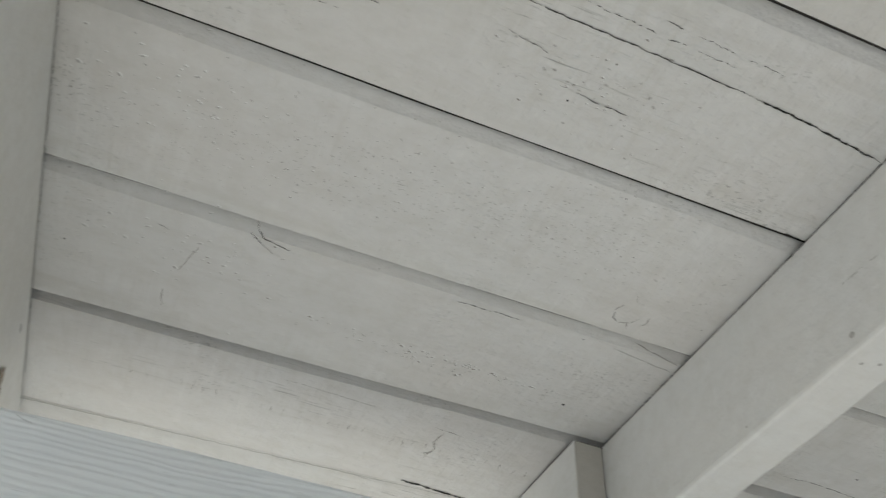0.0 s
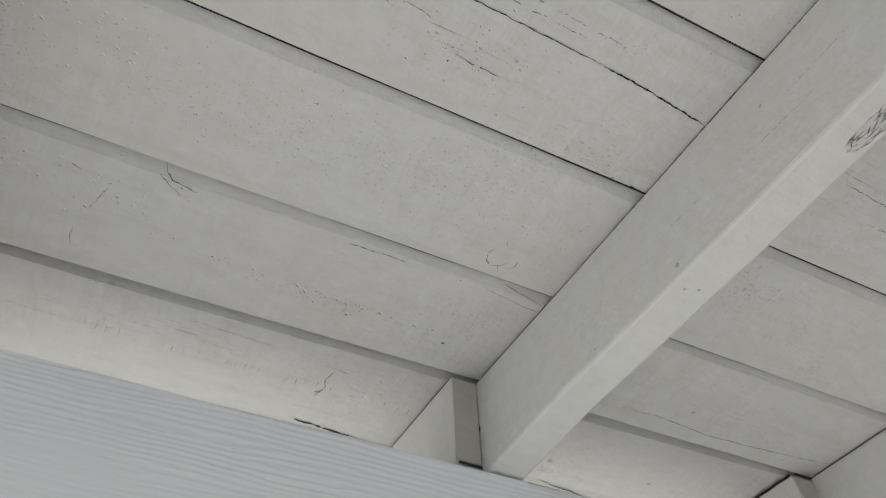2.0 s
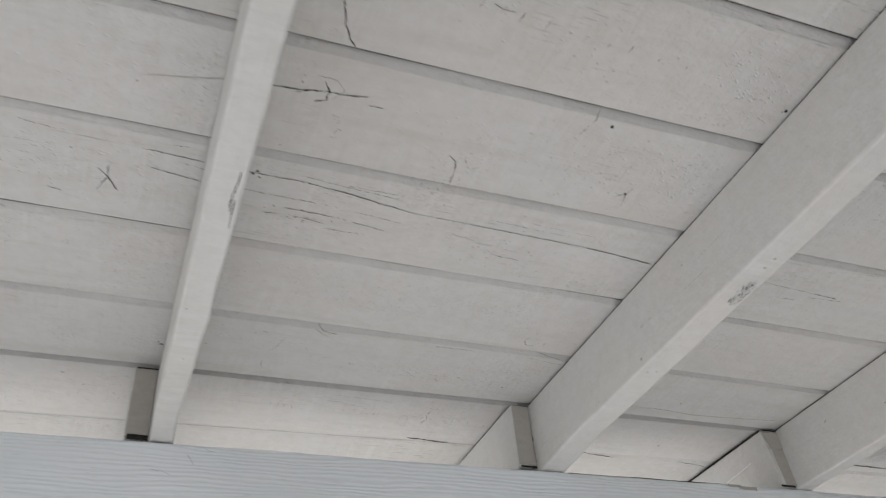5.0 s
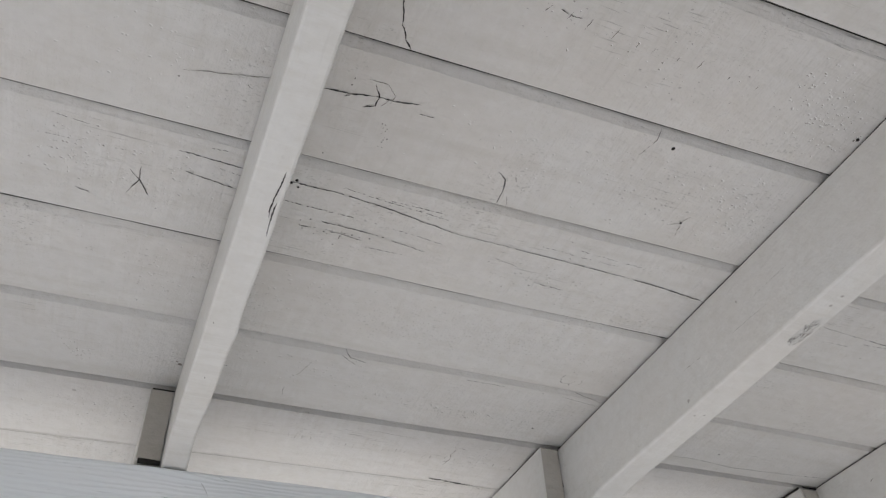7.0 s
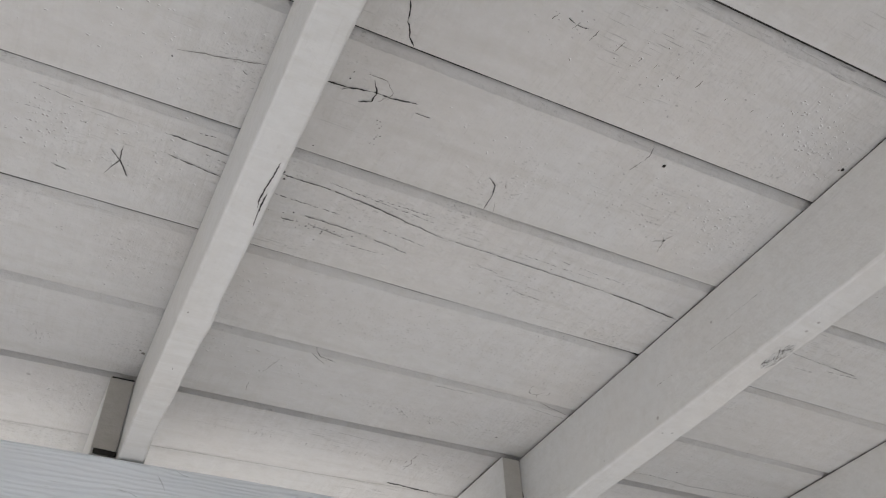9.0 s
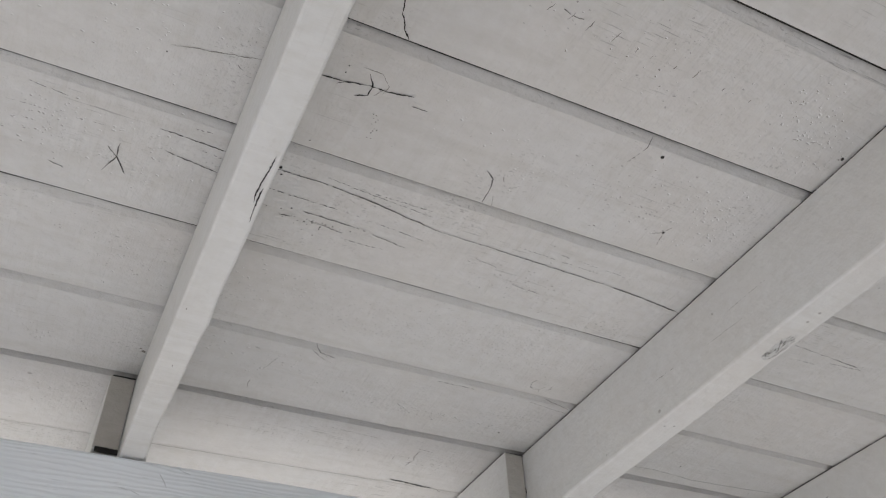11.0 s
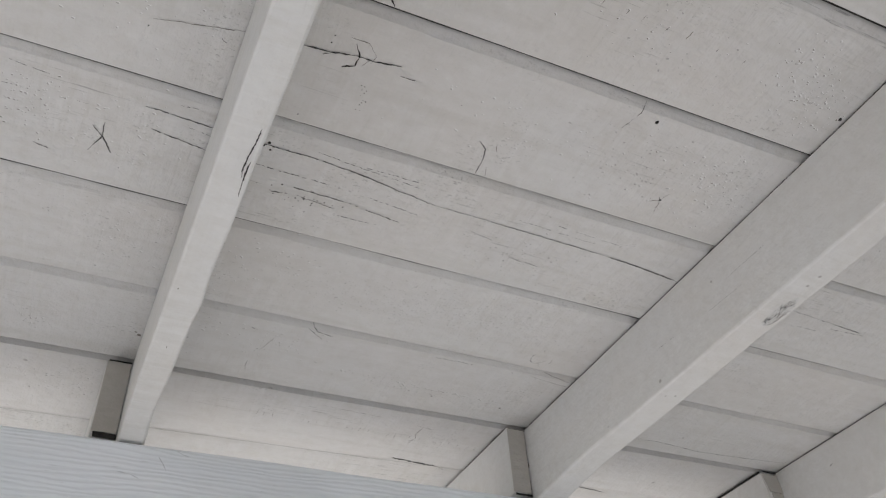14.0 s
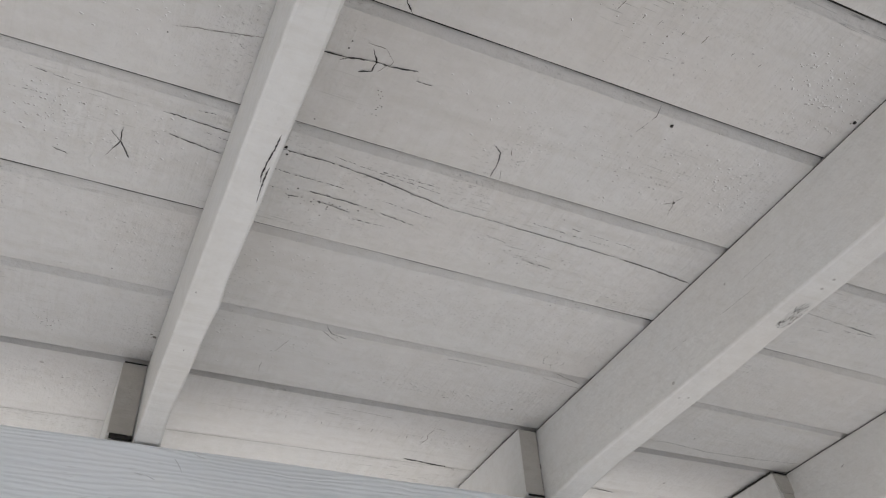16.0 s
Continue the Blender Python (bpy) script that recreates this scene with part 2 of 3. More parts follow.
def roof_board(i):
    """One board between seam i (eave side) and seam i + 1 (upper side); its upper edge carries the bevel."""
    rings = []
    for x in stations(ROOF_L, ROOF_R, -1.2, 1.1, 0.03):
        y1 = seam_y(i, x) + wob(x, i, 6, 0.0006)
        y0 = seam_y(i + 1, x) + SEAMS[i + 1][2] + wob(x, i + 40, 6, 0.0006)
        bevel = bevel_width(i) + wob(x, i + 80, 3, 0.004) + wob(x, i + 81, 20, 0.0012)
        depth = SEAMS[i + 1][3] * (1 + wob(x, i + 90, 4, 0.2))
        sag = board_sag(i, x)
        rings.append([(x, y0, 0.020), (x, y0, depth + 0.001), (x, y0 + 0.0012, depth), (x, y0 + bevel * 0.5, depth * 0.66 + sag), (x, y0 + bevel * 0.85, depth * 0.26 + sag), (x, y0 + bevel, 0.0004 + sag),
                      (x, y0 + bevel + 0.004, sag), (x, (y0 + y1) / 2, sag + wob(x, i + 20, 2, 0.0008)), (x, y1 - 0.0035, sag), (x, y1 - 0.0008, 0.0009 + sag),
                      (x, y1, 0.003), (x, y1, 0.020)])
    bm = loft(rings)
    for f in bm.faces:
        f.smooth = True
    for e in bm.edges:
        if len(e.link_faces) == 2 and e.calc_face_angle(0) > 0.42:
            e.smooth = False
    ob = part("board", bm, BOARD_PAINT, roof)
    ob.matrix_world = ROOF
    return ob


BOARDS = [roof_board(i) for i in range(len(SEAMS) - 1)]
# dark strips set in the gaps between boards to paint their shade
for i in range(4, 9):
    rings = []
    for x in stations(-1.3, 1.2, -1.2, 1.1, 0.03):
        y0, y1 = seam_y(i, x) - 0.0002, seam_y(i, x) + SEAMS[i][2] + 0.0002
        z = {4: 0.0046, 5: 0.0030}.get(i, 0.0034) + wob(x, i + 120, 9, 0.0012)
        rings.append([(x, y0, z), (x, y1, z), (x, y1, 0.016), (x, y0, 0.016)])
    joint = part("open_joint", loft(rings), CRACK_AND_SHADE, BOARDS[i])
    joint.matrix_world = ROOF


def board_at(x, y):
    return BOARDS[board_index(x, y)]


# ---- rafters and their tails ----
DEPTH = 0.130


def timber(x0, x1, y0, y1, z_top, z_bottom, seed, y_cut=None, wane=1.0, twist=0.0, knobs=(), pinch=0.0, settle=0.0):
    """A rafter or tail along y with soft painted arrises and a slightly wavy lower edge. y_cut: plumb end; knobs: (y,
    length, size) of swellings in the lower edge; pinch: how much narrower the top is; settle: how far the lower edge is
    bent down near the beam, shaped so the foot looks light to the camera.
    """
    rings = []
    for y in stations(y0, y1, -0.75, 0.75, 0.025, 0.25):
        r = 0.0034 + wob(y, seed + 5, 5, 0.0016) * wane
        f = min(max((y - 0.38) / 0.14, 0.0), 1.0)
        zb = lower_z(y, seed, z_bottom, wane) - settle * f * f * (3 - 2 * f)
        a, b = x0 + wob(y, seed + 1, 1.6, 0.0016) * wane, x1 + wob(y, seed + 2, 2.1, 0.0026) * wane + wob(y, seed + 3, 13, 0.0010) * wane
        b += sum(size * math.exp(-((y - at) / length) ** 2) for at, length, size in knobs)
        c, d = a + twist, b + twist
        rings.append([(x0, y, z_top), (c, y, zb + r), (c + r * 0.3, y, zb + r * 0.3), (c + r, y, zb), (d - r, y, zb), (d - r * 0.3, y, zb + r * 0.3), (d, y, zb + r), (x1 - pinch, y, z_top)])
    if y_cut is not None:
        rings[0] = [(x, y + (z_top - z) * y_cut, z) for x, y, z in rings[0]]
    bm = loft(rings)
    for f in bm.faces:
        f.smooth = len(f.verts) == 4
    for e in bm.edges:
        if len(e.link_faces) == 2 and e.calc_face_angle(0) > 0.25:
            e.smooth = False
    return bm


def seed_of(k):
    return 11 + 13 * k


def lower_z(y, seed, z_bottom, wane=1.0):
    return z_bottom + wob(y, seed, 2.2, 0.0025) * wane + wob(y, seed + 9, 14, 0.0008) * wane


RAFTERS = {}
SPANS = [(-3.27, 0.038), (-2.62, 0.038), (-1.97, 0.038), (-1.32, 0.038), (R1, 0.038), (R2, 0.048), (R3, 0.040), (1.21, 0.038)]
for k, (x, w) in enumerate(SPANS):
    ob = part("rafter", timber(x, x + w, -1.22, 0.76 - 0.03 * x / 0.67, -0.0036, -DEPTH, seed_of(k), wane=0.5 if k == 4 else 1.0, knobs=((0.20, 0.025, 0.003), (0.455, 0.06, -0.0035), (0.05, 0.06, 0.001)) if k == 4 else (), pinch=0.001 if k == 4 else 0.0, twist=0.006 if k == 6 else 0.0, settle={4: 0.017, 5: 0.008}.get(k, 0.0)), RAFTER_PAINT)
    ob.matrix_world = ROOF
    tagged(ob, "white-painted wooden rafter resting on the eave beam", "rafter", "rafters under the roof boards")
    RAFTERS[k] = ob
tagged(RAFTERS[4], "white-painted wooden rafter with a split lower edge")
tagged(RAFTERS[5], "white-painted wooden rafter with a bare knot underneath")
TAILS = {}
for k, (x, w) in enumerate(SPANS):
    start = 0.531 - 0.020 * x / 0.67
    if k == 6:
        continue
    tail = new("rafter_tail")
    tail.matrix_world = ROOF @ pose(x - 0.019, start, -DEPTH)
    tagged(tail, "short white-painted rafter tail beside its rafter, on the beam", "rafter tail", "rafter tails over the eave beam")
    o = part("body", timber(x - 0.0365, x - 0.0008, start, 1.14, -0.0052, -DEPTH + 0.002, 200 + 7 * k, 0.0, 0.4), RAFTER_PAINT, tail)
    o.matrix_world = ROOF
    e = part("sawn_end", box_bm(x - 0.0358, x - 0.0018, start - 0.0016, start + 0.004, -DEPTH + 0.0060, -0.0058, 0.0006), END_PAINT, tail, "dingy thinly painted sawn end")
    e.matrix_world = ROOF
    TAILS[k] = tail
# the third rafter's tail is twisted, its sawn end broken in two steps
x, start = R3, 0.515
tail = new("rafter_tail")
tail.matrix_world = ROOF @ pose(x - 0.019, start, -DEPTH)
tagged(tail, "twisted white-painted rafter tail with a stepped dingy end", "rafter tail", "rafter tails over the eave beam")
o = part("body", timber(x - 0.040, x - 0.001, start, 1.14, -0.0075, -DEPTH + 0.002, 311, 0.0, 0.4, twist=0.016), RAFTER_PAINT, tail)
o.matrix_world = ROOF


def end_prism(a0, a1, b0, b1, z1, z0, y):
    return loft([[(a0, yy, z1), (a1, yy, z1), (b1, yy, z0), (b0, yy, z0)] for yy in (y, y + 0.006)])


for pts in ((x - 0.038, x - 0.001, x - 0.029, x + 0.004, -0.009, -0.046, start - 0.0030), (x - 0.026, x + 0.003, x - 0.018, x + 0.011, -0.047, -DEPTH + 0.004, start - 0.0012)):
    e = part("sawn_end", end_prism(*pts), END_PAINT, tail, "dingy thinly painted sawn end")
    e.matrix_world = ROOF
TAILS[6] = tail


# ---- beams and posts ----
def beam_edge(x):
    """The beam's upper front arris in the roof's axes: it lies a little skew to the boards."""
    return Vector((x, 0.5144 - 0.0043 * x, -0.1408 + 0.0146 * x))


edge_l, edge_r = ROOF @ beam_edge(-2.7), ROOF @ beam_edge(2.7)
along_beam = edge_r - edge_l
BEAM_TURN = math.degrees(math.atan2(along_beam.y, along_beam.x))
BEAM_LEAN = -math.degrees(math.atan2(along_beam.z, along_beam.xy.length))
mid = (edge_l + edge_r) / 2
BEAM = pose(mid.x, mid.y, mid.z, 0, BEAM_LEAN, BEAM_TURN)
rings = []
for s in stations(-3.65, 1.40, -1.3, 1.3, 0.02, 0.25):
    up = wob(s, 3, 3, 0.0012) + wob(s, 4, 22, 0.0007)
    rr = 0.004 + wob(s, 6, 9, 0.0015)
    rings.append([(s, rr, up), (s, rr * 0.3, up - rr * 0.3), (s, wob(s, 5, 4, 0.001), up - rr), (s, wob(s, 8, 4, 0.001), -0.10), (s, 0.0, -0.234), (s, 0.004, -0.24), (s, 0.088, -0.24), (s, 0.088, 0.0095), (s, 0.034, 0.0095)])
bm = loft(rings)
for f in bm.faces:
    f.smooth = len(f.verts) == 4
for e in bm.edges:
    if len(e.link_faces) == 2 and e.calc_face_angle(0) > 0.25:
        e.smooth = False
beam = part("beam", bm, BEAM_PAINT)
beam.matrix_world = BEAM
tagged(beam, "thick white-painted beam with raised horizontal grain", "beam", kind="structure")
for px in (-3.4,):
    post = part("post", box_bm(-0.045, 0.045, -0.045, 0.045, 0.0, (BEAM @ Vector((px - mid.x, 0.044, -0.24))).z - 0.002, 0.004), RAFTER_PAINT)
    foot = BEAM @ Vector((px - mid.x, 0.044, 0))
    post.matrix_world = pose(foot.x, foot.y, 0)
    tagged(post, "plain white-painted post under the eave beam", "post", kind="structure")
ledger = part("ledger", box_bm(-3.65, 1.40, -0.02, 0.02, -0.20, 0.0, 0.004), RAFTER_PAINT)
ledger.matrix_world = ROOF @ pose(0, -1.195, -DEPTH - 0.004)
tagged(ledger, "plain white-painted upper beam under the rafters", "beam", kind="structure")
top_y = (ROOF @ Vector((0, -1.195, -DEPTH - 0.2))).z
for px in (-3.4,):
    post = part("post", box_bm(px - 0.045, px + 0.045, -1.24, -1.15, 0.0, top_y - 0.002, 0.004), RAFTER_PAINT)
    tagged(post, "plain white-painted post under the upper beam", "post", kind="structure")
# unseen wall added to cut light on the rafters' right-hand faces
wall = part("wall_side", box_bm(1.34, 1.50, -1.6, 0.75, 0.0, 2.27), STUCCO)
tagged(wall, "unseen plain tan side wall, added to dim light from the right", "wall", kind="structure")


# ---- cracks, checks, knots and nails ----
def ribbon(parent, pts, to_world, material=None, width=0.0011, wiggle=0.0008, label="", broken=0.0, name="crack", jag=1.0):
    """A crack as a tapering, wandering groove line on a face; to_world takes the face's two coordinates. broken: share of it that is closed by paint."""
    rnd = random.Random(hash((round(pts[0][0] * 1000), round(pts[0][1] * 1000), round(pts[-1][0] * 1000))))
    line = []
    for (ax, ay), (bx, by) in zip(pts, pts[1:]):
        n = max(2, int(math.hypot(bx - ax, by - ay) / 0.0028))
        nx, ny = -(by - ay), bx - ax
        ln = math.hypot(nx, ny) or 1.0
        for i in range(n):
            f = i / n
            o = (1.5 * noise.noise((70 * (ax + (bx - ax) * f), 70 * (ay + (by - ay) * f), 3.3)) + 0.75 * rnd.uniform(-1, 1)) * wiggle * (1 if i else 0.3)
            line.append((ax + (bx - ax) * f + nx / ln * o, ay + (by - ay) * f + ny / ln * o))
    line.append(pts[-1])
    bm = bmesh.new()
    prev, total = None, len(line) - 1
    closed = False
    for i, (u, v) in enumerate(line):
        a, b = line[max(i - 1, 0)], line[min(i + 1, total)]
        nx, ny = -(b[1] - a[1]), b[0] - a[0]
        ln = math.hypot(nx, ny) or 1.0
        taper = min(1.0, 6.0 * min(i, total - i) / max(total, 1) + 0.3)
        h = width * 0.38 * (taper if jag == 1.0 else 1.0) * (1 + jag * rnd.uniform(-0.65, 0.4))
        pair = (bm.verts.new(to_world(u + nx / ln * h, v + ny / ln * h)), bm.verts.new(to_world(u - nx / ln * h, v - ny / ln * h)))
        if prev and not closed:
            bm.faces.new((prev[0], pair[0], pair[1], prev[1]))
        closed = rnd.random() < broken
        prev = pair
    bmesh.ops.delete(bm, geom=[v for v in bm.verts if not v.link_faces], context="VERTS")
    if not bm.faces:
        bm.free()
        return None
    ob = part(name, bm, material or CRACK_AND_SHADE, parent, label)
    ob.matrix_world = ROOF
    return ob


def under_boards(u, v):
    return (u, v, board_z(u, v) - 0.0006)


def crack(*pts, width=0.0011, wiggle=0.0007, hair=False, broken=0.0):
    mx, my = (pts[0][0] + pts[-1][0]) / 2, (pts[0][1] + pts[-1][1]) / 2
    return ribbon(board_at(mx, my), pts, under_boards, HAIRLINE if hair else CRACK_AND_SHADE, width, wiggle, broken=broken)


def dot(x, y, r=0.002, material=None, name="nail_hole"):
    bm = bmesh.new()
    rnd = random.Random(int(x * 9973) + int(y * 7919))
    ring = [bm.verts.new((x + r * rnd.uniform(0.7, 1.2) * math.cos(a), y + r * rnd.uniform(0.7, 1.2) * math.sin(a), board_z(x, y) - 0.0006)) for a in [i * math.tau / 9 for i in range(9)]]
    bm.faces.new(ring)
    ob = part(name, bm, material or CRACK_AND_SHADE, board_at(x, y))
    ob.matrix_world = ROOF
    return ob


# big knot with a through crack, bay between first and second rafter
crack((-0.640, -0.089), (-0.613, -0.092), (-0.581, -0.095), (-0.559, -0.100), width=0.0022)
crack((-0.559, -0.100), (-0.535, -0.101), (-0.507, -0.106), width=0.0019)
crack((-0.562, -0.115), (-0.554, -0.102), (-0.554, -0.088), (-0.567, -0.082), width=0.0019)
crack((-0.581, -0.095), (-0.590, -0.089), width=0.0012)
crack((-0.571, -0.120), (-0.550, -0.120), (-0.537, -0.108), (-0.540, -0.096), width=0.0010, hair=True)
crack((-0.540, -0.103), (-0.548, -0.090), width=0.0009, hair=True)
crack((-0.505, -0.094), (-0.486, -0.095), width=0.0010)
# curved split in the next board up
crack((-0.561, -0.196), (-0.551, -0.178), (-0.542, -0.169), width=0.0022)
crack((-0.572, -0.228), (-0.564, -0.208), (-0.561, -0.196), width=0.0019)
# star mark in the bay beyond the first rafter
crack((-0.792, 0.099), (-0.780, 0.111), (-0.767, 0.134), width=0.0018)
crack((-0.780, 0.089), (-0.780, 0.112), (-0.792, 0.139), width=0.0012)
crack((-0.849, 0.148), (-0.832, 0.153), width=0.0013)
for a, b, w, br in (((-0.744, 0.050), (-0.668, 0.052), 0.0017, 0.05), ((-0.712, 0.034), (-0.690, 0.033), 0.0009, 0.3), ((-0.697, 0.062), (-0.669, 0.066), 0.0009, 0.3),
                    ((-0.732, 0.080), (-0.668, 0.089), 0.0015, 0.05), ((-0.884, 0.040), (-0.841, 0.045), 0.0007, 0.4), ((-0.900, 0.075), (-0.800, 0.070), 0.0006, 0.6)):
    crack(a, b, width=w, broken=br)
crack((-0.757, -0.064), (-0.668, -0.085), width=0.0011, hair=True)
crack((-0.690, -0.068), (-0.684, -0.064), width=0.0014)
# long drying crack across the middle bay, with its companions
crack((-0.634, 0.054), (-0.552, 0.053), (-0.483, 0.058), (-0.434, 0.066), (-0.387, 0.072), width=0.0017, broken=0.02)
crack((-0.387, 0.072), (-0.310, 0.072), (-0.219, 0.073), (-0.127, 0.074), width=0.0012, broken=0.04)
crack((-0.127, 0.074), (-0.075, 0.077), (0.0, 0.084), width=0.0021)
for a, b, w, br in (((-0.632, 0.087), (-0.521, 0.088), 0.0013, 0.15), ((-0.562, 0.108), (-0.493, 0.108), 0.0014, 0.1), ((-0.493, 0.108), (-0.414, 0.118), 0.0013, 0.25),
                    ((-0.548, 0.120), (-0.502, 0.124), 0.0011, 0.2), ((-0.551, 0.043), (-0.409, 0.052), 0.0009, 0.35), ((-0.491, 0.044), (-0.413, 0.043), 0.0009, 0.35),
                    ((-0.583, 0.124), (-0.563, 0.121), 0.0014, 0.4), ((-0.500, 0.135), (-0.440, 0.132), 0.0009, 0.5), ((-0.288, 0.056), (-0.154, 0.059), 0.0007, 0.5),
                    ((-0.195, 0.048), (-0.119, 0.050), 0.0007, 0.55), ((-0.267, 0.125), (-0.206, 0.128), 0.0009, 0.25), ((-0.222, 0.046), (-0.208, 0.047), 0.0010, 0.0),
                    ((-0.323, 0.098), (-0.288, 0.104), 0.0007, 0.3), ((-0.470, 0.090), (-0.400, 0.096), 0.0008, 0.5)):
    crack(a, b, width=w, broken=br)
# splits that start at the seams
crack((-0.233, -0.170), (-0.231, -0.153), (-0.240, -0.126), width=0.0012, broken=0.1)
dot(-0.2060, -0.1488, 0.0030)
crack((-0.384, -0.045), (-0.371, -0.036), (-0.366, -0.015), (-0.365, 0.003), width=0.0014)
crack((-0.358, -0.012), (-0.352, 0.003), width=0.0009, hair=True)
crack((-0.362, -0.046), (-0.352, -0.030), width=0.0012, hair=True, broken=0.3)
crack((-0.138, -0.037), (-0.1255, -0.0445), (-0.119, -0.058), width=0.0011, hair=True)
crack((-0.1290, -0.0490), (-0.1250, -0.0445), (-0.1255, -0.0405), width=0.0019)
crack((-0.1250, -0.0445), (-0.119, -0.022), width=0.0010, hair=True, broken=0.2)
dot(-0.1250, -0.0445, 0.0018)
# slanting ticks in the board above
for i, (x, tall) in enumerate(((-0.384, 0.014), (-0.352, 0.015), (-0.322, 0.005), (-0.303, 0.008), (-0.272, 0.005), (-0.246, 0.012), (-0.205, 0.004), (-0.168, 0.005))):
    crack((x, -0.254), (x + 0.2 * tall, -0.254 - tall), width=0.0012, hair=i % 2 == 1)
crack((-0.420, -0.268), (-0.404, -0.264), (-0.392, -0.265), width=0.0010, broken=0.2)
crack((-0.432, -0.258), (-0.428, -0.268), width=0.0010)
crack((-0.408, -0.258), (-0.404, -0.268), width=0.0008)
dot(-0.0060, -0.2360, 0.0026)
dot(-0.0095, -0.2330, 0.0014, HAIRLINE)
# hooked crack at the seam nearer the beam
crack((-0.449, 0.363), (-0.445, 0.371), (-0.437, 0.379), (-0.411, 0.384), width=0.0014)
crack((-0.450, 0.377), (-0.435, 0.389), width=0.0010)
crack((-0.437, 0.386), (-0.424, 0.395), width=0.0009, hair=True)
crack((-0.491, 0.416), (-0.503, 0.455), width=0.0010, hair=True)
crack((-0.513, 0.486), (-0.510, 0.512), width=0.0010, hair=True)
crack((-0.530, 0.402), (-0.520, 0.405), width=0.0012)
crack((-0.249, 0.380), (-0.177, 0.378), width=0.0010, broken=0.35)
# scribbled ring of a small knot under the paint
crack((-0.098, 0.316), (-0.102, 0.326), (-0.098, 0.337), (-0.090, 0.341), width=0.0011, broken=0.15)
crack((-0.090, 0.341), (-0.080, 0.336), (-0.074, 0.328), width=0.0009, hair=True)
crack((-0.066, 0.322), (-0.065, 0.332), (-0.069, 0.338), width=0.0010, hair=True, broken=0.25)
crack((-0.092, 0.300), (-0.089, 0.308), width=0.0009, hair=True)
crack((-0.078, 0.346), (-0.083, 0.337), width=0.0008, hair=True)
for cy, x0 in ((0.368, -0.060), (0.380, -0.075)):
    crack((x0, cy - 0.004), (x0 + 0.030, cy), (-0.002, cy + 0.004), width=0.0009, hair=True)
crack((-0.020, 0.1775), (0.0, 0.180), width=0.0030, wiggle=0.0003)
# row of ticks, seams of old paint and the open crack in the board over the beam
for i in range(32):
    if i in (3, 8, 9, 14, 19, 25):
        continue
    x = -0.535 + 0.0155 * i + 0.004 * math.sin(i * 5.1)
    tall, lean = 0.002 + 0.005 * abs(math.sin(i * 2.9)), 0.0015 * math.sin(i * 3.7)
    mx, my = x, 0.634 - 0.0003 * i + 0.003 * math.sin(i * 1.3)
    ribbon(board_at(mx, my), ((x - lean, my - tall), (x + lean, my + tall)), under_boards, HAIRLINE if i % 2 else FAINT, 0.0010, 0.0005)
for k in range(8):
    x0 = -1.19 + 0.17 * k
    mx, w = x0 + 0.085, 0.0020 if k % 2 else 0.0015
    ribbon(board_at(mx, seam_y(2, mx) + 0.002), tuple((x, seam_y(2, x) + 0.0012) for x in (x0, x0 + 0.06, x0 + 0.115, x0 + 0.17)), lambda u, v: (u, v - 0.0008, board_sag(2, u) - 0.0009), FAINT, 1.6 * w, 0.0007, jag=0.5)
crack((-0.363, 0.575), (-0.257, 0.577), width=0.0008, hair=True, broken=0.2)
crack((-0.172, 0.590), (-0.176, 0.612), (-0.170, 0.625), (-0.176, 0.651), width=0.0014, hair=True)
crack((-0.180, 0.640), (-0.170, 0.632), width=0.0010)
crack((-0.186, 0.584), (-0.150, 0.588), width=0.0008, hair=True)
crack((-0.182, 0.707), (-0.141, 0.710), width=0.0050, wiggle=0.0010)
crack((-0.139, 0.710), (-0.098, 0.712), width=0.0046, wiggle=0.0012)
crack((-0.098, 0.712), (-0.070, 0.722), width=0.0015, hair=True)
# bay beyond the second rafter
crack((0.180, 0.074), (0.300, 0.080), width=0.0009, broken=0.2)
crack((0.300, 0.080), (0.358, 0.083), width=0.0015)
crack((0.305, 0.091), (0.369, 0.087), width=0.0010, broken=0.2)
crack((0.245, 0.105), (0.290, 0.103), width=0.0009, broken=0.3)
crack((0.100, 0.060), (0.220, 0.066), width=0.0008, hair=True, broken=0.3)
crack((0.215, 0.492), (0.262, 0.489), (0.300, 0.491), (0.352, 0.4946), (0.430, 0.489), (0.500, 0.482), (0.572, 0.473), width=0.0011, broken=0.06)
crack((0.205, 0.698), (0.232, 0.7028), (0.262, 0.7030), (0.292, 0.7075), width=0.0019, broken=0.08)
crack((0.450, 0.6960), (0.503, 0.7007), (0.534, 0.709), width=0.0019, broken=0.08)
# wide dark line painting the shadow at a board seam
crack((0.80, 0.623), (0.893, 0.627), (1.026, 0.626), width=0.0050, wiggle=0.0012)
dot(0.358, 0.634, 0.0032, NAIL)
dot(0.188, 0.645, 0.0046, NAIL)
dot(-0.0749, 0.4826, 0.0018)
dot(-0.6249, 0.0362, 0.0018)
dot(-0.818, 0.601, 0.0035, NAIL)
dot(0.300, 0.460, 0.0016)

# scattered pin holes in the boards
rnd = random.Random(11)
for i in range(45):
    dot(rnd.uniform(-0.88, 0.5), rnd.uniform(-0.33, 0.50), rnd.uniform(0.0005, 0.0010), HAIRLINE if i % 2 else CRACK_AND_SHADE)


# marks on the rafters
def under_rafter(u, v):
    return (u, v, lower_z(v, seed_of(5 if u > -0.3 else 4), -DEPTH, 1.0 if u > -0.3 else 0.5) - 0.0005)


def beside(x):
    return lambda u, v: (x + wob(u, seed_of(5) + 1, 1.6, 0.0016) * (-v / DEPTH) - 0.0005, u, v)


